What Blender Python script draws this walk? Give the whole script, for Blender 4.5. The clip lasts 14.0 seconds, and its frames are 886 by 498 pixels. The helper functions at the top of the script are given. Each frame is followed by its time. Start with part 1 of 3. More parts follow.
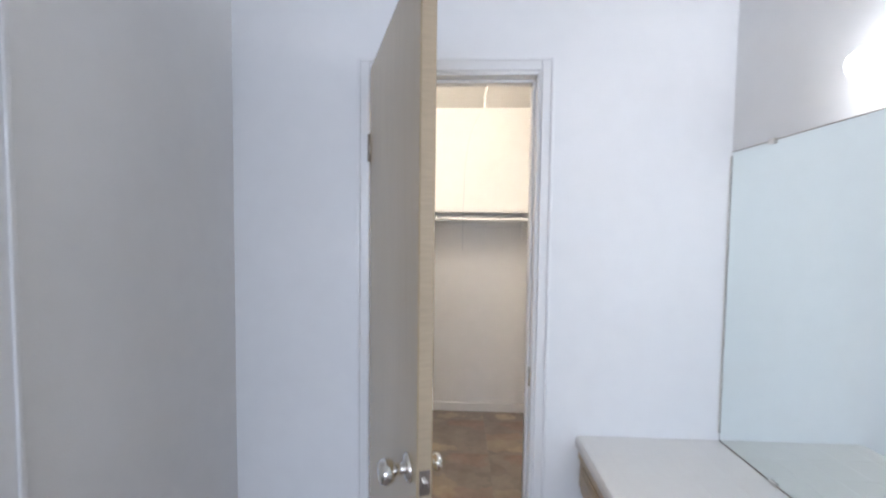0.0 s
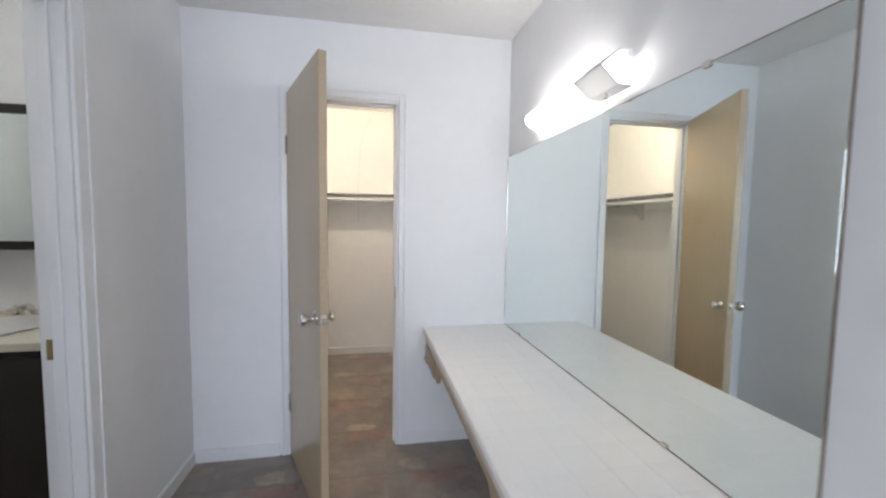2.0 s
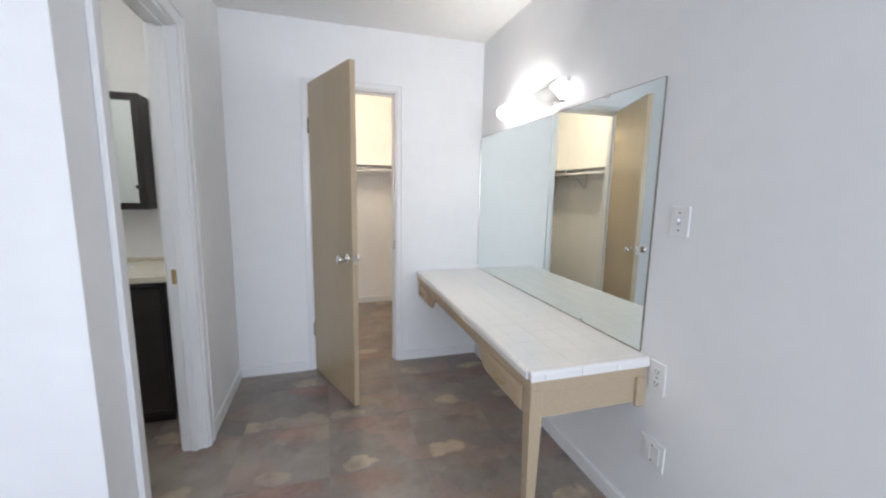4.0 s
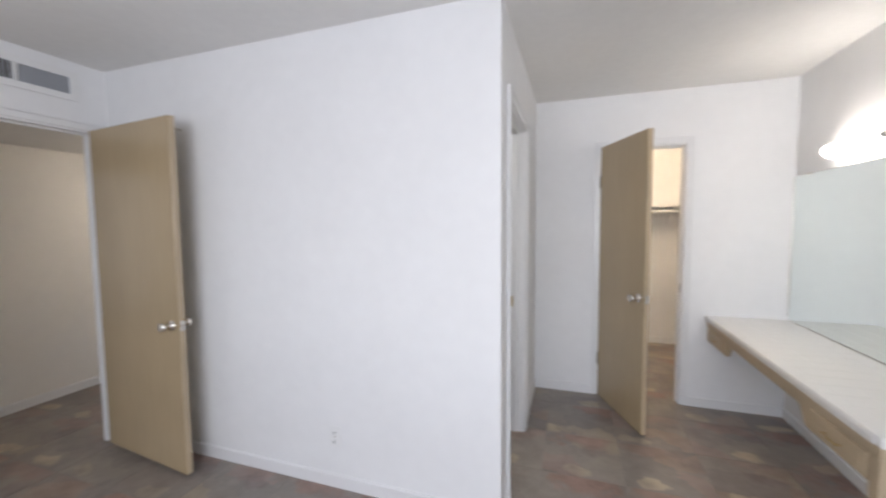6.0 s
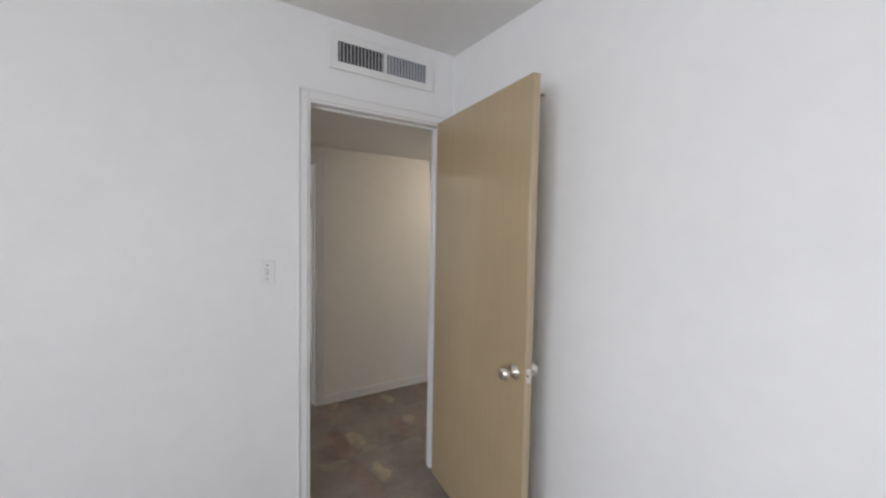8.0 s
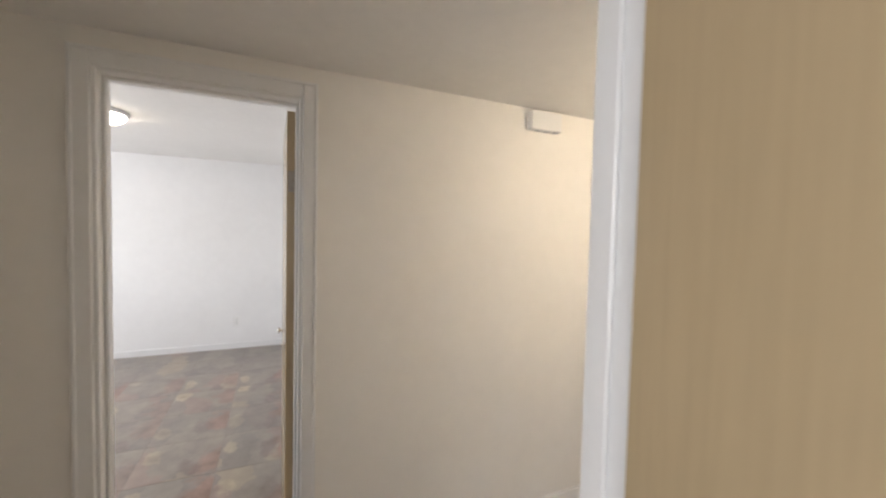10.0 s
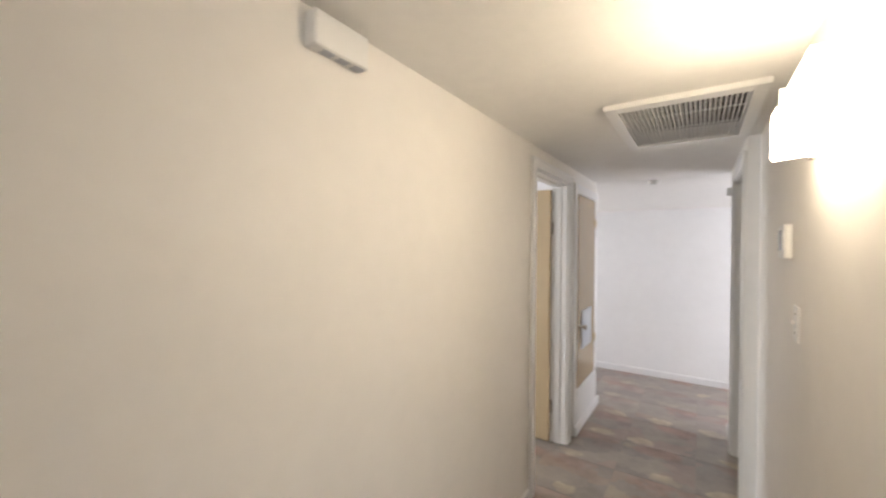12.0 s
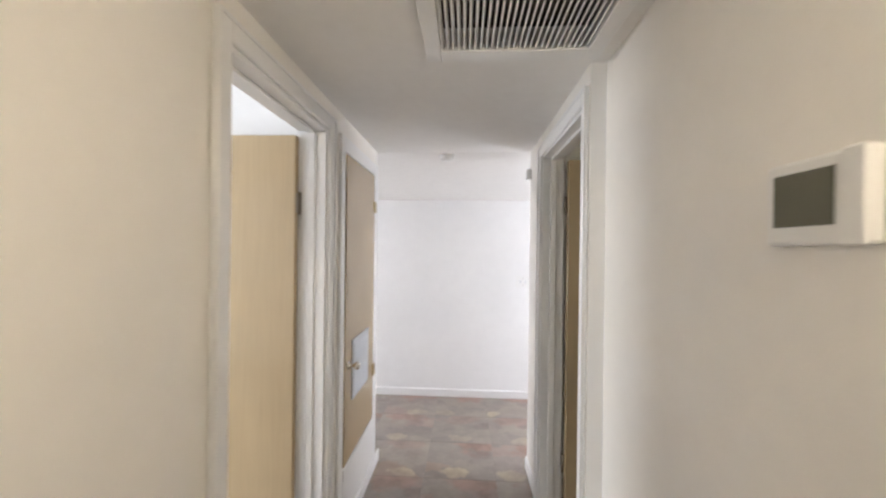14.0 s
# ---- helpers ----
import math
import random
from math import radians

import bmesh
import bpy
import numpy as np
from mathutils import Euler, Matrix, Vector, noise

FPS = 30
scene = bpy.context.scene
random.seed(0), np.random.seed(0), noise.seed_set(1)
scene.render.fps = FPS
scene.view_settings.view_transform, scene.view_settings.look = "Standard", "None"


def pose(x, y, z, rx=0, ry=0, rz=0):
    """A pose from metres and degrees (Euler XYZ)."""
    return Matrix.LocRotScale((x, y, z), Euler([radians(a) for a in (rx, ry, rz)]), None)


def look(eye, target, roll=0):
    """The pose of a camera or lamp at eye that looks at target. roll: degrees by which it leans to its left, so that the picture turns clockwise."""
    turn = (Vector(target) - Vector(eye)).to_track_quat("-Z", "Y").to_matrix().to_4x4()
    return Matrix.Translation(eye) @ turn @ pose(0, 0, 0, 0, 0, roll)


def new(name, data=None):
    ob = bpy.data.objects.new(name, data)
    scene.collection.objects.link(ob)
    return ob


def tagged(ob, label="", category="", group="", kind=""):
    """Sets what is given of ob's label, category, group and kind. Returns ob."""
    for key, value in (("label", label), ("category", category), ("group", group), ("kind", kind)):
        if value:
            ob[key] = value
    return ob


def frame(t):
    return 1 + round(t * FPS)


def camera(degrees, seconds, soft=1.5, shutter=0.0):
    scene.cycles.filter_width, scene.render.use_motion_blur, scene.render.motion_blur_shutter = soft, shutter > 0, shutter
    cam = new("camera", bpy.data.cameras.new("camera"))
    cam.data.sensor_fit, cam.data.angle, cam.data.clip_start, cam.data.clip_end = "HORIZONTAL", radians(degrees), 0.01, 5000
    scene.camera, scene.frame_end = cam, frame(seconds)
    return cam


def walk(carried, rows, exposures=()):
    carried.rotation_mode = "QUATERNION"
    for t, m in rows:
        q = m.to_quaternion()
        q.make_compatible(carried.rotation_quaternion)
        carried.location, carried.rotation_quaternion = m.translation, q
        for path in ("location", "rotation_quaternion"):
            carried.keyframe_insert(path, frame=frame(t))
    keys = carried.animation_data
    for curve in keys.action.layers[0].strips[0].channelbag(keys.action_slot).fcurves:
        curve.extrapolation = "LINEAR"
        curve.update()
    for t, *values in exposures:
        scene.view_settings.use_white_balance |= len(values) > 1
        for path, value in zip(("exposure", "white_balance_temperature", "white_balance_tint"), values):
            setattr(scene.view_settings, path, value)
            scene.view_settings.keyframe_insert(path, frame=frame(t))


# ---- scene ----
cam = camera(98.1, 14.0, soft=2.2, shutter=0.4)
PATH = [
    (0, (-0.953, -1.401, 1.466), (-1.035, 0.595, 1.373), 0.7),
    (0.5, (-0.916, -1.635, 1.441), (-0.888, 0.363, 1.36), 0.6),
    (1, (-0.847, -1.861, 1.392), (-0.705, 0.133, 1.34), 0.6),
    (1.5, (-0.838, -2.074, 1.364), (-0.564, -0.094, 1.291), 0.7),
    (2, (-0.824, -2.265, 1.351), (-0.457, -0.303, 1.213), 0.8),
    (4.5, (-1.265, -3.039, 1.333), (-0.681, -1.15, 1.032), 1.0),
    (5, (-1.327, -3.205, 1.384), (-1.069, -1.238, 1.136), -0.1),
    (5.5, (-1.392, -3.31, 1.387), (-1.567, -1.324, 1.225), -0.4),
    (6, (-1.482, -3.392, 1.442), (-2.122, -1.502, 1.309), -0.5),
    (6.5, (-1.634, -3.353, 1.416), (-2.659, -1.638, 1.322), -0.1),
    (7, (-1.905, -3.293, 1.443), (-3.233, -1.8, 1.351), 0.2),
    (7.5, (-2.165, -3.129, 1.448), (-3.704, -1.856, 1.339), 0.7),
    (8, (-2.512, -2.941, 1.446), (-4.182, -1.846, 1.344), 1.1),
    (10.3, (-4.193, -2.144, 1.451), (-6.023, -1.341, 1.371), 1.3),
    (10.6, (-4.356, -2.091, 1.444), (-6.128, -1.166, 1.397), 0.3),
    (11, (-4.542, -2.003, 1.483), (-6.191, -0.873, 1.432), 0.1),
    (11.5, (-4.69, -1.887, 1.488), (-6.107, -0.476, 1.464), 0.3),
    (12, (-4.78, -1.675, 1.48), (-5.892, -0.013, 1.463), 0.4),
    (12.5, (-4.881, -1.43, 1.496), (-5.618, 0.429, 1.487), 0.5),
    (13, (-4.98, -1.133, 1.48), (-5.385, 0.826, 1.47), 0.3),
    (13.5, (-5.03, -0.814, 1.453), (-5.238, 1.175, 1.448), 0.3),
    (14, (-4.996, -0.414, 1.434), (-5.113, 1.582, 1.432), 0.7),
]
EXPOSURES = [(0, 0.25, 5780, 12), (0.5, 0.13, 5920, 12), (2, 0.15, 6100, 12), (4.5, 0.35, 6250, 11), (5.5, 0.27, 6500, 12), (6, 0.25, 6600, 13), (6.5, 0.25, 6700, 12), (7.5, 0.2, 6650, 11), (8, 0.24, 6780, 11),
             (10.3, 1.0, 7050, 12), (11.5, 0.95, 7050, 12), (12.5, 0.7, 6900, 11), (13, 0.72, 6800, 11), (13.5, 0.82, 6800, 10), (14, 0.97, 6850, 10)]
walk(cam, [(t, look(eye, target, roll)) for t, eye, target, roll in PATH], EXPOSURES)

# ---- world, sun and large lights ----
world = bpy.data.worlds.new("sky")
scene.world = world
world.use_nodes = True
wn = world.node_tree.nodes
sky = wn.new("ShaderNodeTexSky")
sky.sky_type = "NISHITA"
sky.sun_disc = False
sky.sun_elevation, sky.sun_rotation = radians(48), radians(200)
world.node_tree.links.new(sky.outputs[0], wn["Background"].inputs[0])
wn["Background"].inputs[1].default_value = 0.1

sun = new("sun", bpy.data.lights.new("sun", "SUN"))
sun.data.energy, sun.data.angle, sun.data.color = 2.5, radians(0.5), (1.0, 0.95, 0.88)
sun.matrix_world = look((0, 0, 20), (-3, 8, 0))


def window_light(name, at, to, wide, high, watts, color):
    """Sky light entering through a window's opening."""
    la = bpy.data.lights.new(name, "AREA")
    la.shape, la.size, la.size_y, la.energy, la.color = "RECTANGLE", wide, high, watts, color
    ob = new(name, la)
    ob.matrix_world = look(at, to)
    return ob


DAY = (0.84, 0.90, 1.0)
window_light("daylight_bedroom", (-1.5, -5.33, 1.5), (-1.5, 0, 1.3), 2.3, 1.2, 57, DAY).data.spread = radians(165)
window_light("daylight_second_bedroom", (-7.5, -5.33, 1.4), (-7.5, 0, 1.3), 1.9, 1.1, 27, DAY)
window_light("daylight_living_east", (0.03, 2.72, 1.4), (-6, 2.72, 1.2), 0.9, 1.1, 22, (0.86, 0.89, 1.0))
window_light("daylight_living_north", (-2.7, 3.36, 1.15), (-2.7, 0, 1.15), 1.6, 1.3, 34, (0.86, 0.89, 1.0))
window_light("daylight_living_west", (-9.28, 2.72, 1.4), (0, 2.72, 1.2), 0.9, 1.1, 42, (0.86, 0.89, 1.0))
window_light("daylight_side_room", (-9.28, -0.2, 1.4), (0, -0.2, 1.3), 1.3, 1.1, 62, DAY)

# ---- materials ----


def material(name, color, rough=0.6, metal=0.0, grain=0.0, grain_scale=40.0, bump=0.0, bump_scale=200.0, stretch=(1, 1, 1), second=0.0):
    """Principled paint, wood or metal with fine and coarse variation."""
    m = bpy.data.materials.new(name)
    m.use_nodes = True
    nt = m.node_tree
    b = nt.nodes["Principled BSDF"]
    b.inputs["Base Color"].default_value = (*color, 1)
    b.inputs["Roughness"].default_value = rough
    b.inputs["Metallic"].default_value = metal
    co = nt.nodes.new("ShaderNodeTexCoord")
    mp = nt.nodes.new("ShaderNodeMapping")
    mp.inputs["Scale"].default_value = stretch
    nt.links.new(co.outputs["Object"], mp.inputs[0])
    if grain or second:
        n1 = nt.nodes.new("ShaderNodeTexNoise")
        n1.inputs["Scale"].default_value, n1.inputs["Detail"].default_value = grain_scale, 6
        n2 = nt.nodes.new("ShaderNodeTexNoise")
        n2.inputs["Scale"].default_value, n2.inputs["Detail"].default_value = 1.7, 3
        nt.links.new(mp.outputs[0], n1.inputs["Vector"])
        nt.links.new(co.outputs["Object"], n2.inputs["Vector"])
        sub = []
        for n, amount in ((n1, grain), (n2, second)):
            r = nt.nodes.new("ShaderNodeMapRange")
            r.inputs[1].default_value, r.inputs[2].default_value = 0.3, 0.7
            r.inputs[3].default_value, r.inputs[4].default_value = 1 - amount, 1 + amount
            nt.links.new(n.outputs[0], r.inputs[0])
            sub.append(r)
        mul = nt.nodes.new("ShaderNodeMath")
        mul.operation = "MULTIPLY"
        nt.links.new(sub[0].outputs[0], mul.inputs[0])
        nt.links.new(sub[1].outputs[0], mul.inputs[1])
        mix = nt.nodes.new("ShaderNodeVectorMath")
        mix.operation = "SCALE"
        mix.inputs[0].default_value = color
        nt.links.new(mul.outputs[0], mix.inputs["Scale"])
        nt.links.new(mix.outputs[0], b.inputs["Base Color"])
    if bump:
        nb = nt.nodes.new("ShaderNodeTexNoise")
        nb.inputs["Scale"].default_value, nb.inputs["Detail"].default_value = bump_scale, 3
        nt.links.new(mp.outputs[0], nb.inputs["Vector"])
        bp = nt.nodes.new("ShaderNodeBump")
        bp.inputs["Strength"].default_value, bp.inputs["Distance"].default_value = bump, 0.002
        nt.links.new(nb.outputs[0], bp.inputs["Height"])
        nt.links.new(bp.outputs[0], b.inputs["Normal"])
    return m


def glowing(name, color, strength):
    m = bpy.data.materials.new(name)
    m.use_nodes = True
    b = m.node_tree.nodes["Principled BSDF"]
    b.inputs["Base Color"].default_value = (0.9, 0.9, 0.88, 1)
    b.inputs["Roughness"].default_value = 0.3
    b.inputs["Emission Color"].default_value = (*color, 1)
    b.inputs["Emission Strength"].default_value = strength
    return m


def slate():
    """Slate-look tile: grey-brown clouds with tan and rust facets, another cut on each tile."""
    m = bpy.data.materials.new("slate_tile")
    m.use_nodes = True
    nt = m.node_tree
    b = nt.nodes["Principled BSDF"]
    N, L = nt.nodes.new, nt.links.new
    co, info = N("ShaderNodeTexCoord"), N("ShaderNodeObjectInfo")
    ofs = N("ShaderNodeVectorMath")
    ofs.operation = "MULTIPLY_ADD"
    ofs.inputs[0].default_value = (1, 1, 1)
    sc = N("ShaderNodeVectorMath")
    sc.operation = "SCALE"
    sc.inputs[0].default_value = (91, 57, 33)
    L(info.outputs["Random"], sc.inputs["Scale"])
    L(co.outputs["Object"], ofs.inputs[1])
    L(sc.outputs[0], ofs.inputs[2])
    warp = N("ShaderNodeTexNoise")
    warp.inputs["Scale"].default_value, warp.inputs["Detail"].default_value = 11, 7
    L(ofs.outputs[0], warp.inputs["Vector"])
    wsc = N("ShaderNodeVectorMath")
    wsc.operation = "MULTIPLY_ADD"
    wsc.inputs[1].default_value = (0.30, 0.16, 0.0)
    L(warp.outputs["Color"], wsc.inputs[0])
    L(ofs.outputs[0], wsc.inputs[2])
    st = N("ShaderNodeMapping")
    st.inputs["Scale"].default_value = (3.3, 6.2, 1)
    L(wsc.outputs[0], st.inputs[0])
    vor = N("ShaderNodeTexVoronoi")
    vor.voronoi_dimensions = "2D"
    vor.inputs["Scale"].default_value = 1.0
    L(st.outputs[0], vor.inputs["Vector"])
    sep = N("ShaderNodeSeparateColor")
    L(vor.outputs["Color"], sep.inputs[0])
    ramp = N("ShaderNodeValToRGB")
    ramp.color_ramp.interpolation = "CONSTANT"
    stops = [(0.0, (0.20, 0.178, 0.163)), (0.18, (0.25, 0.212, 0.185)), (0.36, (0.17, 0.15, 0.143)), (0.5, (0.26, 0.225, 0.195)), (0.7, (0.29, 0.19, 0.165)),
             (0.82, (0.20, 0.165, 0.155)), (0.92, (0.36, 0.285, 0.205)), (0.96, (0.30, 0.20, 0.15))]
    els = ramp.color_ramp.elements
    while len(els) < len(stops):
        els.new(0.5)
    for e, (p, c) in zip(els, stops):
        e.position, e.color = p, (*c, 1)
    L(sep.outputs[0], ramp.inputs[0])
    cloud = N("ShaderNodeTexNoise")
    cloud.inputs["Scale"].default_value, cloud.inputs["Detail"].default_value, cloud.inputs["Roughness"].default_value = 7, 8, 0.65
    L(ofs.outputs[0], cloud.inputs["Vector"])
    cr = N("ShaderNodeMapRange")
    cr.inputs[1].default_value, cr.inputs[2].default_value, cr.inputs[3].default_value, cr.inputs[4].default_value = 0.3, 0.7, 0.0, 1.0
    L(cloud.outputs[0], cr.inputs[0])
    tone = N("ShaderNodeMix")
    tone.data_type = "RGBA"
    tone.inputs["A"].default_value, tone.inputs["B"].default_value = (0.195, 0.17, 0.152, 1), (0.41, 0.358, 0.305, 1)
    L(cr.outputs[0], tone.inputs["Factor"])
    mix = N("ShaderNodeMix")
    mix.data_type = "RGBA"
    mix.inputs["Factor"].default_value = 0.5
    L(tone.outputs["Result"], mix.inputs["A"])
    L(ramp.outputs[0], mix.inputs["B"])

    def blotch(below, center, radii, color, span, seed, strength=0.85, soft=0.32):
        """A ragged coloured patch that starts at one edge of the tile; its place along the edge varies."""
        sh = N("ShaderNodeMath")
        sh.operation = "MULTIPLY_ADD"
        fr = N("ShaderNodeMath")
        fr.operation = "FRACT"
        k = N("ShaderNodeMath")
        k.operation = "MULTIPLY"
        k.inputs[1].default_value = seed
        L(info.outputs["Random"], k.inputs[0])
        L(k.outputs[0], fr.inputs[0])
        L(fr.outputs[0], sh.inputs[0])
        sh.inputs[1].default_value, sh.inputs[2].default_value = span, center[0] - span / 2
        cv = N("ShaderNodeCombineXYZ")
        L(sh.outputs[0], cv.inputs[0])
        cv.inputs[1].default_value = center[1]
        sub = N("ShaderNodeVectorMath")
        sub.operation = "SUBTRACT"
        L(co.outputs["Object"], sub.inputs[0])
        L(cv.outputs[0], sub.inputs[1])
        div = N("ShaderNodeVectorMath")
        div.operation = "DIVIDE"
        div.inputs[1].default_value = (*radii, 1)
        L(sub.outputs[0], div.inputs[0])
        ln = N("ShaderNodeVectorMath")
        ln.operation = "LENGTH"
        L(div.outputs[0], ln.inputs[0])
        ad = N("ShaderNodeMath")
        ad.operation = "MULTIPLY_ADD"
        ad.inputs[1].default_value = 2.4
        L(warp.outputs[0], ad.inputs[0])
        L(ln.outputs["Value"], ad.inputs[2])
        mk = N("ShaderNodeMapRange")
        mk.inputs[1].default_value, mk.inputs[2].default_value, mk.inputs[3].default_value, mk.inputs[4].default_value = 2.05 - soft / 2, 2.05 + soft / 2, strength, 0.0
        L(ad.outputs[0], mk.inputs[0])
        k2, fr2, amt, fac = (N("ShaderNodeMath") for _ in range(4))
        k2.operation, fr2.operation, amt.operation, fac.operation = "MULTIPLY", "FRACT", "MULTIPLY_ADD", "MULTIPLY"
        k2.inputs[1].default_value, amt.inputs[1].default_value, amt.inputs[2].default_value = seed * 2.3, 0.65, 0.35
        L(info.outputs["Random"], k2.inputs[0])
        L(k2.outputs[0], fr2.inputs[0])
        L(fr2.outputs[0], amt.inputs[0])
        L(mk.outputs[0], fac.inputs[0])
        L(amt.outputs[0], fac.inputs[1])
        out = N("ShaderNodeMix")
        out.data_type = "RGBA"
        L(fac.outputs[0], out.inputs["Factor"])
        L(below.outputs["Result"], out.inputs["A"])
        tint = N("ShaderNodeMix")
        tint.data_type = "RGBA"
        tint.inputs["A"].default_value = (*[c * 0.62 for c in color], 1)
        tint.inputs["B"].default_value = (*[c * 1.3 for c in color], 1)
        L(cr.outputs[0], tint.inputs["Factor"])
        L(tint.outputs["Result"], out.inputs["B"])
        return out

    mix = blotch(mix, (0.03, 0.19), (0.18, 0.11), (0.305, 0.19, 0.155), 0.2, 7.31, 0.95, 0.5)
    mix = blotch(mix, (-0.05, -0.165), (0.10, 0.055), (0.45, 0.365, 0.27), 0.26, 13.7, 0.97, 0.2)
    mix = blotch(mix, (0.14, 0.07), (0.10, 0.06), (0.20, 0.15, 0.145), 0.2, 3.9, 0.6, 0.5)
    L(mix.outputs["Result"], b.inputs["Base Color"])
    rr = N("ShaderNodeMapRange")
    rr.inputs[3].default_value, rr.inputs[4].default_value = 0.24, 0.42
    L(cloud.outputs[0], rr.inputs[0])
    L(rr.outputs[0], b.inputs["Roughness"])
    bp = N("ShaderNodeBump")
    bp.inputs["Strength"].default_value, bp.inputs["Distance"].default_value = 0.35, 0.003
    L(cloud.outputs[0], bp.inputs["Height"])
    L(bp.outputs[0], b.inputs["Normal"])
    return m


WALL = material("white_wall_paint", (0.84, 0.84, 0.84), 0.62, grain=0.012, grain_scale=14, second=0.02, bump=0.25, bump_scale=170)
HALL = material("hall_wall_paint", (0.84, 0.815, 0.775), 0.55, grain=0.012, grain_scale=14, second=0.02, bump=0.25, bump_scale=170)
CEIL = material("ceiling_paint", (0.84, 0.83, 0.81), 0.8, grain=0.015, grain_scale=20, second=0.02, bump=0.35, bump_scale=140)
TRIM = material("gloss_trim_paint", (0.81, 0.81, 0.81), 0.3, second=0.015, grain=0.01, bump=0.08, bump_scale=60)
DOOR = material("varnished_door_veneer", (0.445, 0.34, 0.208), 0.2, grain=0.035, grain_scale=9, stretch=(14, 14, 0.5), second=0.06, bump=0.05, bump_scale=50)
OAK = material("pale_oak", (0.47, 0.375, 0.255), 0.38, grain=0.06, grain_scale=8, stretch=(18, 2, 18), second=0.05, bump=0.06, bump_scale=60)
TILE_W = material("white_glazed_tile", (0.80, 0.79, 0.77), 0.16, second=0.015, grain=0.01, bump=0.04, bump_scale=30)
GROUT_W = material("pale_grout", (0.73, 0.72, 0.70), 0.8, grain=0.06, grain_scale=120)
GROUT = material("dark_grout", (0.27, 0.24, 0.215), 0.8, grain=0.15, grain_scale=90, second=0.1)
SLATE = slate()
CHROME = material("polished_nickel", (0.78, 0.75, 0.70), 0.14, 1.0, grain=0.03, grain_scale=60)
BRASS = material("aged_brass", (0.52, 0.40, 0.22), 0.35, 1.0, grain=0.12, grain_scale=80)
DARKMETAL = material("dull_hinge_metal", (0.33, 0.29, 0.24), 0.42, 1.0, grain=0.1, grain_scale=70)
PLASTIC = material("white_plastic", (0.82, 0.82, 0.81), 0.32, grain=0.01, grain_scale=30)
CAP = material("thin_white_acrylic", (0.85, 0.85, 0.84), 0.5, grain=0.01, grain_scale=30)
CAP.node_tree.nodes["Principled BSDF"].inputs["Transmission Weight"].default_value = 0.25
SCREEN = material("grey_display", (0.13, 0.13, 0.095), 0.2, grain=0.03, grain_scale=15)
SLOT = material("dark_slot", (0.03, 0.03, 0.03), 0.6)
# dark brown of the return duct, also the painted shade behind the supply slats
DUCT_SHADE = material("dark_duct_shade", (0.085, 0.07, 0.058), 0.8, grain=0.2, grain_scale=20)
GREY = material("grey_enamel", (0.52, 0.55, 0.60), 0.4, grain=0.03, grain_scale=30)
BLACKWOOD = material("espresso_cabinet", (0.022, 0.018, 0.017), 0.35, grain=0.2, grain_scale=20, stretch=(8, 8, 1))
CREAM = material("cream_counter", (0.72, 0.68, 0.56), 0.2, grain=0.03, grain_scale=90)
MIRROR = bpy.data.materials.new("silvered_glass")
MIRROR.use_nodes = True
mb = MIRROR.node_tree.nodes["Principled BSDF"]
mb.inputs["Base Color"].default_value, mb.inputs["Metallic"].default_value, mb.inputs["Roughness"].default_value = (0.84, 0.90, 0.89, 1), 1.0, 0.012
VANITY_GLOW = glowing("vanity_lamp_glass", (1.0, 0.95, 0.88), 12)
HALL_GLOW = glowing("hall_lamp_glass", (1.0, 0.87, 0.69), 11.2)
BULB = glowing("warm_bulb", (1.0, 0.80, 0.56), 580)
DOME = glowing("ceiling_dome_glass", (1.0, 0.93, 0.82), 9)
# glow of an added, unseen dome that brightens the hall east door's leaf
ADDED_DOME = glowing("added_room_dome_glass", (1.0, 0.92, 0.70), 13)
# glow of a bathroom dome added out of view to raise the room's light
ADDED_BATH_DOME = glowing("added_bath_dome_glass", (1.0, 0.97, 0.88), 24)

# ---- building helpers ----
BASE = {}


def cuboid(bm, a, b, bevel=0.0, segments=1):
    """Adds a box between two corners, bevelled if asked."""
    vs = [bm.verts.new((x, y, z)) for x in (a[0], b[0]) for y in (a[1], b[1]) for z in (a[2], b[2])]
    fs = [bm.faces.new([vs[i] for i in q]) for q in ((0, 1, 3, 2), (4, 6, 7, 5), (0, 4, 5, 1), (2, 3, 7, 6), (0, 2, 6, 4), (1, 5, 7, 3))]
    if bevel:
        es = list({e for f in fs for e in f.edges})
        bmesh.ops.bevel(bm, geom=es, offset=bevel, segments=segments, affect="EDGES", profile=0.5)
    return bm


def box(a, b, bevel=0.0, segments=1):
    lo, hi = [min(p) for p in zip(a, b)], [max(p) for p in zip(a, b)]
    return cuboid(bmesh.new(), lo, hi, bevel, segments)


def lathe(profile, origin, axis="z", steps=20):
    """A turned solid: profile of (radius, height) about an axis through origin."""
    bm = bmesh.new()
    rings = []
    for r, h in profile:
        ring = []
        for i in range(steps):
            a = 2 * math.pi * i / steps
            u, v = r * math.cos(a), r * math.sin(a)
            p = {"z": (u, v, h), "x": (h, u, v), "y": (v, h, u)}[axis]
            ring.append(bm.verts.new(Vector(p) + Vector(origin)))
        rings.append(ring)
    for r0, r1 in zip(rings, rings[1:]):
        for i in range(steps):
            j = (i + 1) % steps
            bm.faces.new((r0[i], r0[j], r1[j], r1[i]))
    bm.faces.new(rings[0][::-1])
    bm.faces.new(rings[-1])
    for f in bm.faces:
        f.smooth = len(f.verts) == 4
    return bm


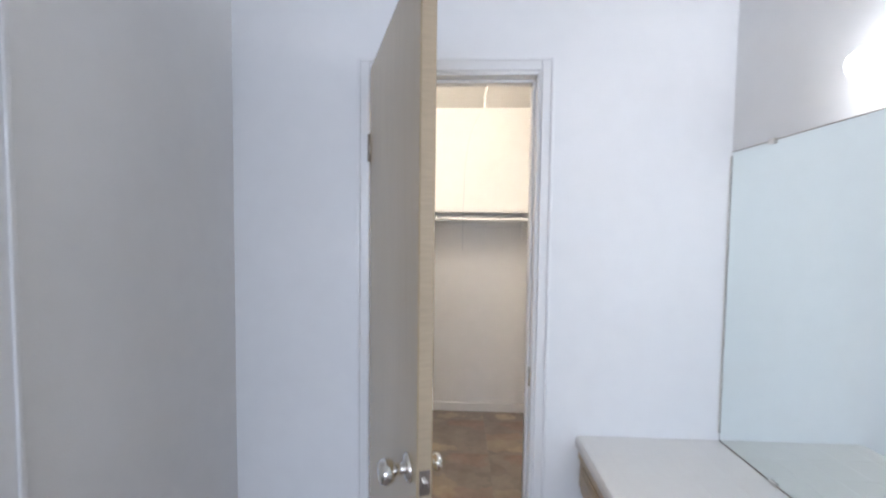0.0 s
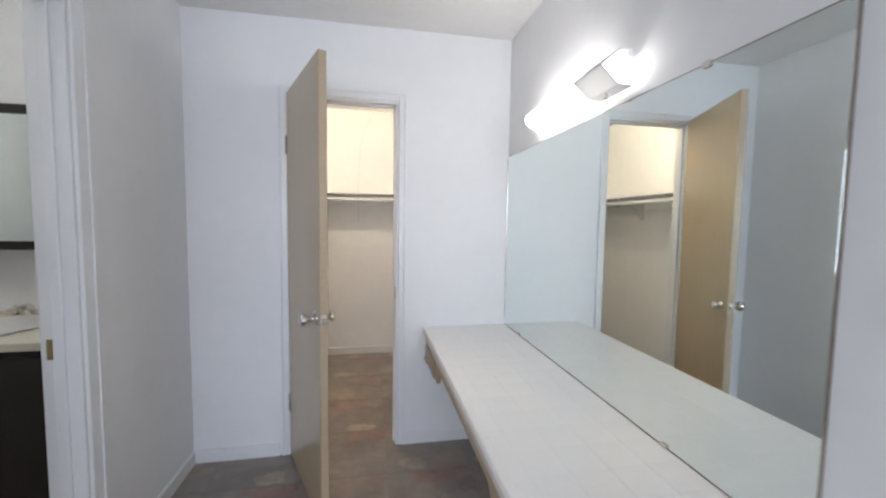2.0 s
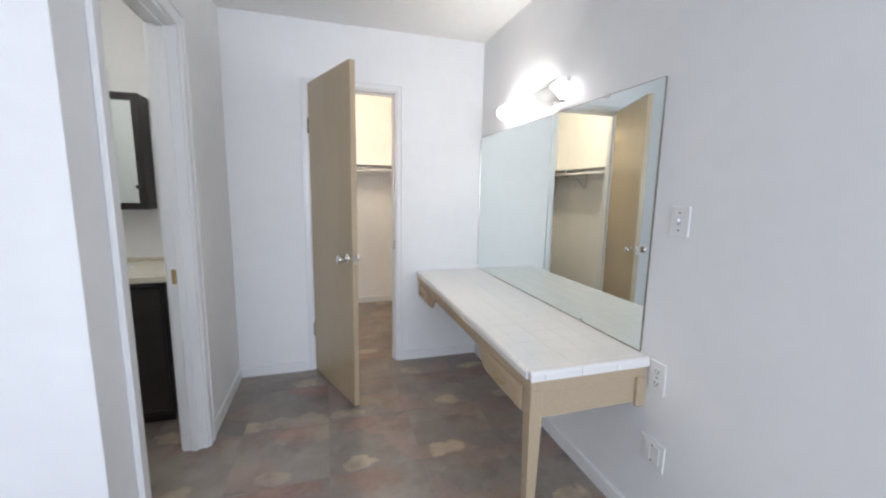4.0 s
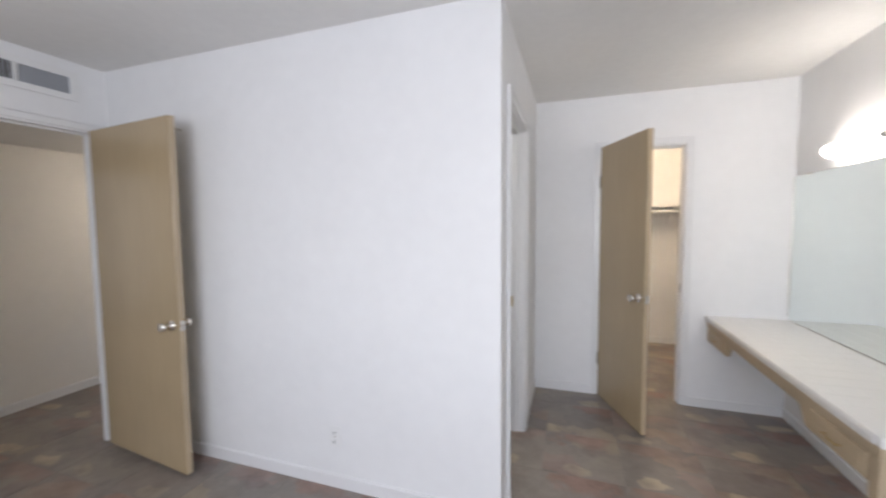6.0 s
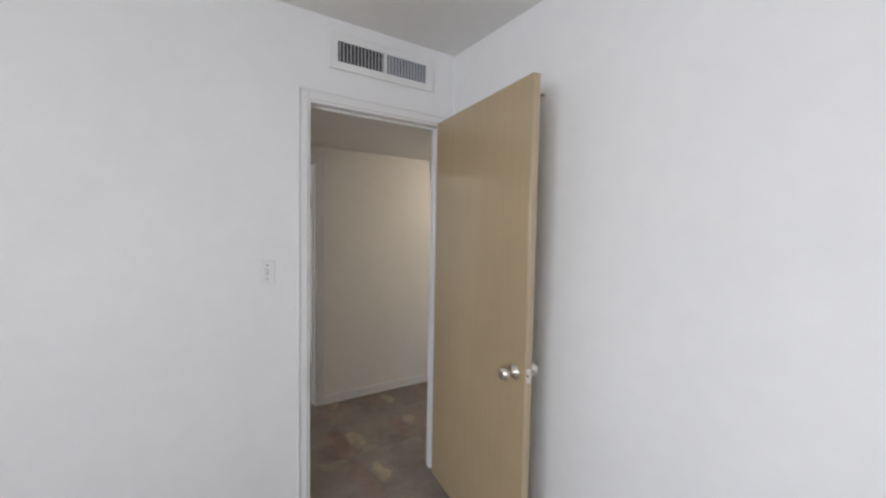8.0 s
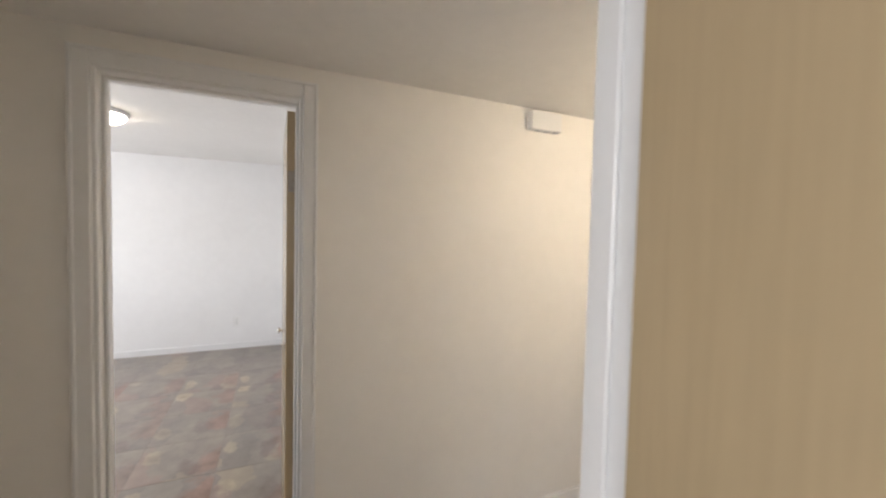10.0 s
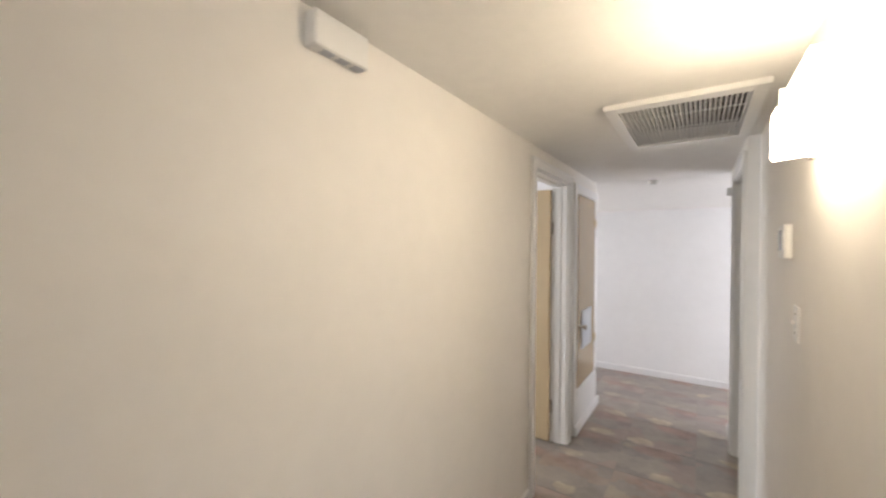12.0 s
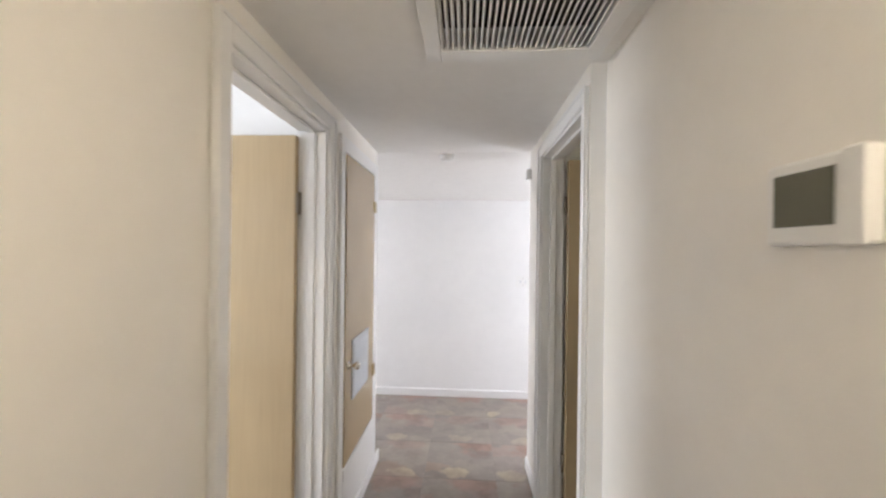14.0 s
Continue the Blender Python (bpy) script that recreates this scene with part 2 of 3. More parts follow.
def prism(points, axis, lo, hi):
    """An outline of 2D points extruded along an axis: x takes (y, z), y takes (x, z), z takes (x, y)."""
    bm = bmesh.new()

    def place(p, h):
        return {"x": (h, p[0], p[1]), "y": (p[0], h, p[1]), "z": (p[0], p[1], h)}[axis]
    a = [bm.verts.new(place(p, lo)) for p in points]
    b = [bm.verts.new(place(p, hi)) for p in points]
    bm.faces.new(a)
    bm.faces.new(b[::-1])
    for i in range(len(points)):
        j = (i + 1) % len(points)
        bm.faces.new((a[i], b[i], b[j], a[j]))
    return bm


def mesh_of(name, bm, mat):
    bmesh.ops.recalc_face_normals(bm, faces=bm.faces)
    me = bpy.data.meshes.new(name)
    bm.to_mesh(me)
    bm.free()
    me.materials.append(mat)
    return me


def structure(name, bm, mat, label="", category=""):
    return tagged(new(name, mesh_of(name, bm, mat)), label, category, kind="structure")


def thing(name, label, category, base=(0, 0, 0), group="", kind="", turn=0.0):
    ob = new(name)
    ob.empty_display_size = 0.05
    ob.matrix_world = pose(*base, 0, 0, turn)
    BASE[ob.name] = Vector(base)
    return tagged(ob, label, category, group, kind)


def part(name, bm, mat, parent, label="", local=False):
    """Links a bmesh as one mesh under a thing or a part; places are the world's unless local."""
    base = BASE[parent.name]
    if not local:
        for v in bm.verts:
            v.co -= base
    ob = new(name, mesh_of(name, bm, mat))
    ob.parent = parent
    BASE[ob.name] = base
    return tagged(ob, label)


# ---- the large structure ----
TOP = 2.44


def wall(name, axis, lo, hi, a, b, mat, openings=(), top=2.47, label="", face=None):
    """A wall across axis from lo to hi, running a to b, with openings (from, to, sill, head) through it."""
    bm = bmesh.new()

    def put(s, e, z0, z1):
        if e - s > 1e-4 and z1 - z0 > 1e-4:
            if axis == "x":
                cuboid(bm, (lo, s, z0), (hi, e, z1))
            else:
                cuboid(bm, (s, lo, z0), (e, hi, z1))
    at = a
    for s, e, sill, head in sorted(openings):
        put(at, s, 0, top)
        put(s, e, 0, sill)
        put(s, e, head, top)
        at = e
    put(at, b, 0, top)
    ob = structure(name, bm, mat, label or "smooth white painted plaster wall", "wall")
    if face:
        other, sign = face
        ob.data.materials.append(other)
        i = 0 if axis == "x" else 1
        for p in ob.data.polygons:
            if p.normal[i] * sign > 0.9:
                p.material_index = 1
    return ob


wall("wall_east", "x", 0, 0.12, -5.42, 3.44, WALL, [(2.27, 3.17, 0.85, 1.95)])
wall("wall_closet", "y", 0, 0.11, -1.79, 0, WALL, [(-1.285, -0.664, 0, 2.04)])
wall("wall_alcove_west", "x", -1.90, -1.79, -1.66, 1.80, WALL, [(-1.455, -0.775, 0, 2.05)])
wall("wall_bedroom_north", "y", -1.66, -1.55, -4.385, -1.90, WALL)
wall("wall_bedroom_west", "x", -4.485, -4.385, -5.30, -1.40, WALL, [(-2.485, -1.725, 0, 2.045)], face=(HALL, -1))
wall("wall_hall_lamp", "x", -4.52, -4.385, -1.40, 0.93, WALL, face=(HALL, -1))
wall("wall_hall_east", "x", -4.575, -4.46, 0.93, 2.15, WALL, [(0.985, 1.75, 0, 1.955)], face=(HALL, -1))
wall("wall_closet_back", "y", 1.69, 1.80, -1.79, 0, WALL)
wall("wall_bath_west", "x", -3.50, -3.40, -1.55, 0, WALL)
wall("wall_bath_north", "y", 0, 0.11, -4.385, -1.90, WALL)
wall("wall_living_south", "y", 2.04, 2.15, -4.46, 0, WALL)
wall("wall_hall_west", "x", -5.72, -5.60, -5.30, 2.15, HALL, [(-2.75, -2.105, 0, 1.965), (0.51, 1.225, 0, 1.95), (1.43, 2.02, 0.345, 1.90)],
     label="cream lit painted hall wall", face=(WALL, -1))
wall("wall_hall_south", "y", -3.10, -3.0, -5.60, -4.485, HALL)
wall("wall_second_bedroom_north", "y", -1.95, -1.84, -9.25, -5.72, WALL)
wall("wall_side_room_north", "y", 1.30, 1.41, -9.25, -5.72, WALL)
wall("wall_heater_closet_north", "y", 2.04, 2.15, -9.25, -5.72, WALL)
wall("wall_west", "x", -9.37, -9.25, -5.42, 3.44, WALL, [(-0.85, 0.45, 0.85, 1.95), (2.27, 3.17, 0.85, 1.95)])
wall("wall_south", "y", -5.42, -5.30, -9.25, 0, WALL, [(-8.45, -6.55, 0.85, 1.95), (-2.65, -0.35, 0.9, 2.1)])
wall("wall_living_north", "y", 3.32, 3.44, -9.25, 0, WALL, [(-3.5, -1.9, 0.5, 1.8)])
wall("wall_heater_closet_back", "x", -6.60, -6.50, 1.41, 2.04, WALL)

structure("ceiling", box((-9.5, -5.5, 2.44), (0.2, 3.5, 2.60)), CEIL, "flat white painted ceiling", "ceiling")
bm = bmesh.new()
GX0, GX1, GY0, GY1 = -5.085, -4.62, 0.125, 0.80
cuboid(bm, (-5.60, -3.0, 2.077), (GX0, 2.15, 2.13))
cuboid(bm, (GX1, -3.0, 2.077), (-4.485, 2.15, 2.13))
cuboid(bm, (GX0, -3.0, 2.077), (GX1, GY0, 2.13))
cuboid(bm, (GX0, GY1, 2.077), (GX1, 2.15, 2.13))
structure("ceiling_hall", bm, CEIL, "low cream painted hall ceiling", "ceiling")
structure("ceiling_living", prism([(2.15, 2.077), (3.32, 1.905), (3.32, 1.96), (2.15, 2.13)], "x", -9.25, 0), CEIL, "white ceiling sloping down to the far wall", "ceiling")
structure("ceiling_second_bedroom", box((-9.25, -5.30, 2.25), (-5.72, -1.95, 2.30)), CEIL, "white bedroom ceiling", "ceiling")
structure("ceiling_side_room", box((-9.25, -1.84, 2.25), (-5.72, 1.30, 2.30)), CEIL, "white side room ceiling", "ceiling")


def baseboard(axis, at, out, a, b):
    """A plain board 7 cm high on a wall's face, with an eased top edge."""
    h, d = 0.072, 0.012
    pts = [(at, 0.0), (at + out * d, 0.0), (at + out * d, h - 0.006), (at + out * (d - 0.006), h), (at, h)]
    structure("baseboard", prism(pts, "y" if axis == "x" else "x", a, b), TRIM, "low white painted baseboard", "baseboard")


for row in [("x", 0, -1, -5.30, 0), ("y", 0, -1, -1.79, -1.34), ("y", 0, -1, -0.63, -0.012), ("x", -1.79, 1, -0.70, -0.012), ("x", -1.79, 1, -1.66, -1.515),
            ("y", -1.66, -1, -4.385, -1.79), ("x", -4.385, 1, -5.30, -2.55), ("x", -5.60, 1, -2.055, 0.455), ("x", -4.52, -1, -1.40, 0.915), ("x", -4.485, -1, -3.0, -2.55),
            ("y", 1.69, -1, -1.79, 0), ("x", 0, -1, 0.11, 1.678), ("y", 3.32, -1, -9.25, 0), ("x", -9.25, 1, -5.30, -1.95), ("y", -1.95, -1, -9.238, -5.72),
            ("x", -4.575, -1, 1.82, 2.15), ("y", 2.15, 1, -4.575, 0), ("x", -9.25, 1, -1.84, 1.30), ("x", -3.40, 1, -1.55, 0)]:
    baseboard(*row)


def door_frame(name, axis, lo, hi, a, b, head, width=0.05, proud=0.014, label="white painted door frame and casing", stop=0.5, plain=False):
    """Jambs, head, stop and the casing on both faces of a wall's opening."""
    t = 0.018
    f = tagged(new(name), label, "door frame", kind="structure")
    BASE[f.name] = Vector((0, 0, 0))

    def put(n, s, e, d0, d1, z0, z1, bev=0.003):
        c0, c1 = ((d0, s, z0), (d1, e, z1)) if axis == "x" else ((s, d0, z0), (e, d1, z1))
        part(n, box(c0, c1, bev), TRIM, f)
    put("jamb", a, a + t, lo - 0.002, hi + 0.002, 0, head)
    put("jamb", b - t, b, lo - 0.002, hi + 0.002, 0, head)
    put("head_jamb", a + t, b - t, lo - 0.002, hi + 0.002, head - t, head)
    mid = lo + (hi - lo) * stop
    put("stop", a + t, a + t + 0.011, mid - 0.017, mid + 0.017, 0, head - t)
    put("stop", b - t - 0.011, b - t, mid - 0.017, mid + 0.017, 0, head - t)
    put("stop", a + t + 0.011, b - t - 0.011, mid - 0.017, mid + 0.017, head - t - 0.011, head - t)
    for face, out in ((lo, -1), (hi, 1)):
        d0, d1 = face + out * 0.0005, face + out * proud
        put("casing", a - width + 0.006, a + 0.006, d0, d1, 0, head + width - 0.006, 0.004)
        put("casing", b - 0.006, b + width - 0.006, d0, d1, 0, head + width - 0.006, 0.004)
        put("casing", a + 0.006, b - 0.006, d0, d1, head - 0.006, head + width - 0.006, 0.004)
        if not plain:
            e0, e1 = face + out * proud, face + out * (proud + 0.006)
            put("casing_bead", a - width + 0.006, a - width + 0.018, e0, e1, 0, head + width - 0.006, 0.002)
            put("casing_bead", b + width - 0.018, b + width - 0.006, e0, e1, 0, head + width - 0.006, 0.002)
            put("casing_bead", a - width + 0.018, b + width - 0.018, e0, e1, head + width - 0.018, head + width - 0.006, 0.002)
    return f


door_frame("door_frame_closet", "y", 0, 0.11, -1.285, -0.664, 2.04, width=0.045, proud=0.012)
fr_bath = door_frame("door_frame_bath", "x", -1.90, -1.79, -1.455, -0.775, 2.05, width=0.06)
fr_bed = door_frame("door_frame_bedroom", "x", -4.485, -4.385, -2.485, -1.725, 2.045, width=0.05, stop=0.4, proud=0.009)
door_frame("door_frame_second_bedroom", "x", -5.72, -5.60, -2.75, -2.105, 1.965, width=0.055)
door_frame("door_frame_side_room", "x", -5.72, -5.60, 0.51, 1.225, 1.95, width=0.06, proud=0.018)
door_frame("door_frame_hall_east", "x", -4.575, -4.46, 0.985, 1.75, 1.955, width=0.055, proud=0.014)
fr_closet = bpy.data.objects["door_frame_closet"]
part("strike_plate", box((-0.6855, 0.020, 0.89), (-0.6815, 0.050, 0.96), 0.001), DARKMETAL, fr_closet, "dull strike plate")
part("strike_plate", box((-1.885, -0.797, 0.875), (-1.845, -0.793, 0.945), 0.001), BRASS, fr_bath, "brass strike plate")

# ---- doors ----


def hinge(parent, x, z, y, mat=DARKMETAL):
    bm = lathe([(0.0085, -0.048), (0.0085, 0.048)], (x, y, z), "z", 10)
    cuboid(bm, (x - 0.002, min(y, y + 0.03), z - 0.043), (x + 0.002, max(y, y + 0.03), z + 0.043))
    part("hinge", bm, mat, parent, "dull metal butt hinge", local=True)


def knob(parent, x, z, y, out, mat=CHROME, size=1.0):
    """A round knob on its rosette, standing out along y."""
    prof = [(0.031, 0.0), (0.031, 0.004), (0.026, 0.009), (0.012, 0.012), (0.011, 0.030), (0.020, 0.036), (0.026, 0.045), (0.027, 0.056), (0.023, 0.066), (0.010, 0.070)]
    part("doorknob", lathe([(r * (0.3 + 0.7 * size), h * out * size) for r, h in prof], (x, y, z), "y", 24), mat, parent, "polished nickel doorknob", local=True)


def hung_door(name, label, hinge_at, turn, width, height, side, knob_z=0.93, hinges=(0.27, 1.72), thick=0.035, flip=False, inner=1.0):
    """A flush veneered leaf: local x runs from the hinge, the leaf lies on one side (+1 or -1) of that line."""
    d = thing(name, label, "door", (*hinge_at, 0.0), turn=turn)
    y0, y1 = sorted((0.0, side * thick))
    part("leaf", box((0.004, y0, 0.012), (width, y1, height), 0.002), DOOR, d, local=True)
    part("edge_strip", box((width, y0 + 0.003, 0.014), (width + 0.0015, y1 - 0.003, height - 0.002)), OAK, d, "paler wooden edge", local=True)
    part("latch_plate", box((width + 0.0015, (y0 + y1) / 2 - 0.012, knob_z - 0.028), (width + 0.003, (y0 + y1) / 2 + 0.012, knob_z + 0.028)), CHROME, d, "bright latch plate", local=True)
    part("latch_bolt", box((width + 0.003, (y0 + y1) / 2 - 0.006, knob_z - 0.008), (width + 0.012, (y0 + y1) / 2 + 0.006, knob_z + 0.008), 0.002), CHROME, d, local=True)
    knob(d, width - 0.062, knob_z, y1, 1, size=inner)
    knob(d, width - 0.062, knob_z, y0, -1)
    for z in hinges:
        hinge(d, 0.0, z, y0 if (side > 0) != flip else y1)
    return d


def heading(p, q):
    return math.degrees(math.atan2(q[1] - p[1], q[0] - p[0]))


H, T = (-1.243, -0.010), (-1.003, -0.600)
hung_door("closet_door", "tan varnished flush door standing open at the closet", H, heading(H, T), math.dist(H, T), 2.036, -1, 0.93, (0.32, 1.76), flip=True, inner=0.6)
H, T = (-4.374, -1.738), (-3.555, -1.829)
bed_door = hung_door("bedroom_door", "tan varnished flush door opened back near the wall", H, heading(H, T), math.dist(H, T), 2.04, -1, 0.88, (0.3, 1.78))
part("stop_pin", lathe([(0.004, 0.0), (0.004, 0.05), (0.007, 0.052), (0.007, 0.06)], (0.77, 0.0, 1.985), "y", 10), DARKMETAL, bed_door, "dark metal pin near the top", local=True)
hung_door("side_room_door", "tan veneered flush door opened into the side room", (-5.712, 1.200), 181.0, 0.66, 1.905, 1, 0.9, (0.27, 1.62))
hung_door("hall_east_door", "olive tan flush door opened into a dim room", (-4.452, 1.722), 4.0, 0.70, 1.92, -1, 0.9, (0.27, 1.68))
hung_door("second_bedroom_door", "brown flush door opened flat, seen on its edge", (-5.712, -2.128), 180.2, 0.63, 1.935, 1, 0.9, (0.27, 1.65), inner=0.35)

# water heater closet: door raised above a white kick panel
hd = thing("heater_closet_door", "beige flush closet door with a grey vent over a white kick", "door", (-5.60, 1.43, 0.0))
part("leaf", box((-5.612, 1.436, 0.352), (-5.578, 2.012, 1.893), 0.002), DOOR, hd)
vent = part("vent", box((-5.578, 1.545, 0.645), (-5.571, 1.86, 0.955), 0.002), GREY, hd, "grey painted metal vent grille")
for i in range(13):
    z = 0.675 + i * 0.02
    part("louver", prism([(-5.571, z), (-5.5655, z - 0.003), (-5.571, z + 0.009)], "y", 1.57, 1.835), GREY, vent)
prof = [(0.022, 0.0), (0.022, 0.004), (0.009, 0.008), (0.009, 0.03), (0.019, 0.038), (0.021, 0.05), (0.012, 0.058)]
part("doorknob", lathe(prof, (-5.578, 1.492, 0.84), "x", 20), CHROME, hd, "small nickel knob")
for z in (0.66, 1.69):
    part("hinge", box((-5.578, 1.985, z - 0.035), (-5.570, 2.03, z + 0.035), 0.002), BRASS, hd, "brass hinge")
fr = tagged(new("door_frame_heater_closet"), "white casing and kick panel of a small closet", "door frame", kind="structure")
BASE[fr.name] = Vector((0, 0, 0))
part("casing", box((-5.60, 1.372, 0.0), (-5.582, 1.43, 1.975), 0.004), TRIM, fr)
part("casing", box((-5.60, 2.02, 0.0), (-5.582, 2.12, 1.975), 0.004), TRIM, fr)
part("casing", box((-5.60, 1.43, 1.90), (-5.582, 2.02, 1.975), 0.004), TRIM, fr)
part("sill_board", box((-5.60, 1.43, 0.285), (-5.574, 2.02, 0.345), 0.005), TRIM, fr)
part("kick_panel", box((-5.60, 1.43, 0.0), (-5.580, 2.06, 0.285), 0.003), TRIM, fr)
part("toe_board", box((-5.580, 1.372, 0.0), (-5.566, 2.165, 0.075), 0.004), TRIM, fr)

# ---- vanity table and mirror ----
VX, VY, VZ = -0.515, -1.775, 0.722
van = thing("vanity_table", "pale oak vanity table with a white tiled top", "vanity", (-0.26, -0.9, 0))
part("apron_band", box((VX + 0.012, VY + 0.012, 0.640), (VX + 0.034, -0.001, 0.688), 0.002), OAK, van)
part("apron_band", box((VX + 0.034, VY + 0.012, 0.640), (-0.001, VY + 0.032, 0.688), 0.002), OAK, van)
part("side_panel", box((VX + 0.05, VY + 0.022, 0.532), (-0.001, VY + 0.038, 0.640), 0.002), OAK, van)
part("wall_cleat", box((-0.045, VY + 0.008, 0.52), (-0.001, VY + 0.022, 0.640), 0.002), OAK, van)


def apron_outline():
    """Front apron: deep at both ends, shallow between with a curved step."""
    pts = [(VY + 0.05, 0.640), (VY + 0.05, 0.532), (-1.33, 0.532)]
    for i in range(1, 9):
        s = i / 8
        pts.append((-1.33 + 0.085 * s, 0.532 + 0.080 * (s * s * (3 - 2 * s))))
    for i in range(9):
        s = i / 8
        pts.append((-0.47 + 0.085 * s, 0.612 - 0.080 * (s * s * (3 - 2 * s))))
    return pts + [(-0.001, 0.532), (-0.001, 0.640)]


part("front_apron", prism(apron_outline(), "x", VX + 0.020, VX + 0.036), OAK, van)
for a, b in ((-1.70, -1.37), (-0.35, -0.05)):
    dr = part("drawer", box((VX + 0.008, a, 0.540), (VX + 0.020, b, 0.634), 0.003), OAK, van, "small oak drawer front")
    part("drawer_field", box((VX + 0.004, a + 0.018, 0.553), (VX + 0.008, b - 0.018, 0.622), 0.002), OAK, dr)
    m = (a + b) / 2
    part("pull", lathe([(0.004, -0.05), (0.004, 0.05)], (VX - 0.012, m, 0.588), "y", 10), BRASS, dr, "brass bar pull")
    for s in (-0.045, 0.045):
        part("pull_post", lathe([(0.004, -0.016), (0.004, 0.004)], (VX + 0.002, m + s, 0.588), "x", 8), BRASS, dr)
bm = bmesh.new()
top_r, low_r = 0.025, 0.015
cx, cy = VX + 0.037, VY + 0.037
rings = []
for z, r in ((0.0, low_r), (0.55, top_r), (0.640, top_r)):
    rings.append([bm.verts.new((cx + sx * r, cy + sy * r, z)) for sx, sy in ((-1, -1), (1, -1), (1, 1), (-1, 1))])
for r0, r1 in zip(rings, rings[1:]):
    for i in range(4):
        bm.faces.new((r0[i], r0[(i + 1) % 4], r1[(i + 1) % 4], r1[i]))
bm.faces.new(rings[0][::-1])
bm.faces.new(rings[-1])
bmesh.ops.bevel(bm, geom=[e for e in bm.edges if abs(e.verts[0].co.z - e.verts[1].co.z) > 0.05], offset=0.003, segments=1, affect="EDGES")
part("leg", bm, OAK, van, "tapered square oak leg")
deck = part("tabletop", box((VX + 0.006, VY + 0.006, 0.688), (-0.001, -0.001, VZ - 0.0005), 0.0005), GROUT_W, van, "pale grout bed under white tiles")
# bullnose edge and square field tiles
EDGE, STEP = 0.030, 0.1085
pts = [(VX + EDGE, VZ), (VX + 0.012, VZ), (VX + 0.004, VZ - 0.005), (VX, VZ - 0.014), (VX, 0.686), (VX + 0.006, 0.686), (VX + 0.006, VZ - 0.004), (VX + EDGE, VZ - 0.004)]
y = -0.002
while y > VY + EDGE + 0.01:
    e = max(y - STEP * 1.4 + 0.0015, VY + EDGE)
    part("edge_tile", prism(pts, "y", e, y), TILE_W, deck)
    y -= STEP * 1.4
pts = [(VY + EDGE, VZ), (VY + 0.012, VZ), (VY + 0.004, VZ - 0.005), (VY, VZ - 0.014), (VY, 0.686), (VY + 0.006, 0.686), (VY + 0.006, VZ - 0.004), (VY + EDGE, VZ - 0.004)]
x = -0.002
while x > VX + 0.02:
    e = max(x - STEP * 1.4 + 0.0015, VX + 0.004)
    part("edge_tile", prism(pts, "x", e, x), TILE_W, deck)
    x -= STEP * 1.4


def slab(name, w, d, h, chamfer, mat):
    """Mesh of one flat tile with a chamfered rim, top at z = 0."""
    bm = bmesh.new()
    top = [bm.verts.new((sx * (w / 2 - chamfer), sy * (d / 2 - chamfer), 0)) for sx, sy in ((-1, -1), (1, -1), (1, 1), (-1, 1))]
    mid = [bm.verts.new((sx * w / 2, sy * d / 2, -chamfer)) for sx, sy in ((-1, -1), (1, -1), (1, 1), (-1, 1))]
    low = [bm.verts.new((sx * w / 2, sy * d / 2, -h)) for sx, sy in ((-1, -1), (1, -1), (1, 1), (-1, 1))]
    bm.faces.new(top)
    for r0, r1 in ((mid, top), (low, mid)):
        for i in range(4):
            bm.faces.new((r0[i], r0[(i + 1) % 4], r1[(i + 1) % 4], r1[i]))
    bm.faces.new(low[::-1])
    return mesh_of(name, bm, mat)


def piece(name, me, at, parent, turn=0.0):
    ob = new(name, me)
    ob.parent = parent
    ob.matrix_basis = pose(*(Vector(at) - BASE[parent.name]), 0, 0, turn)
    return ob


field = slab("tile", STEP - 0.0016, STEP - 0.0011, 0.004, 0.0004, TILE_W)
cols = [-0.0015 - STEP * (i + 0.5) for i in range(4)]
rest = (-VX - EDGE) - STEP * 4 - 0.002
narrow = slab("tile", rest, STEP - 0.0011, 0.004, 0.0004, TILE_W) if rest > 0.012 else None
for j in range(16):
    yc = -0.0015 - STEP * (j + 0.5)
    if yc - STEP / 2 < VY + EDGE:
        break
    for xc in cols:
        piece("tile", field, (xc, yc, VZ), deck)
    if narrow:
        piece("tile", narrow, (-0.0015 - STEP * 4 - rest / 2, yc, VZ), deck)

mir = thing("wall_mirror", "large frameless wall mirror resting on the tiled vanity", "mirror", (0, -0.87, VZ))
part("mirror_glass", box((-0.006, -1.722, 0.727), (-0.001, -0.010, 1.752), 0.0008), MIRROR, mir)
part("glass_edge", box((-0.0065, -1.7255, 0.727), (-0.001, -1.7225, 1.752)), DARKMETAL, mir, "dark cut edge of the glass")
part("glass_edge", box((-0.0065, -1.722, 0.7235), (-0.001, -0.010, 0.7268)), DARKMETAL, mir, "dark cut edge of the glass")
part("glass_edge", box((-0.0065, -1.722, 1.7523), (-0.001, -0.010, 1.754)), DARKMETAL, mir, "dark cut edge of the glass")
for yc, z in ((-0.18, 1.752), (-1.42, 1.752), (-0.25, 0.727), (-1.35, 0.727)):
    part("clip", box((-0.012, yc - 0.012, z - 0.010), (-0.0005, yc + 0.012, z + 0.008), 0.002), CHROME, mir, "small metal mirror clip")
part("edge_strip", box((-0.0085, -0.0085, 0.75), (-0.0005, -0.0015, 1.74), 0.001), CHROME, mir, "worn silver edge strip")


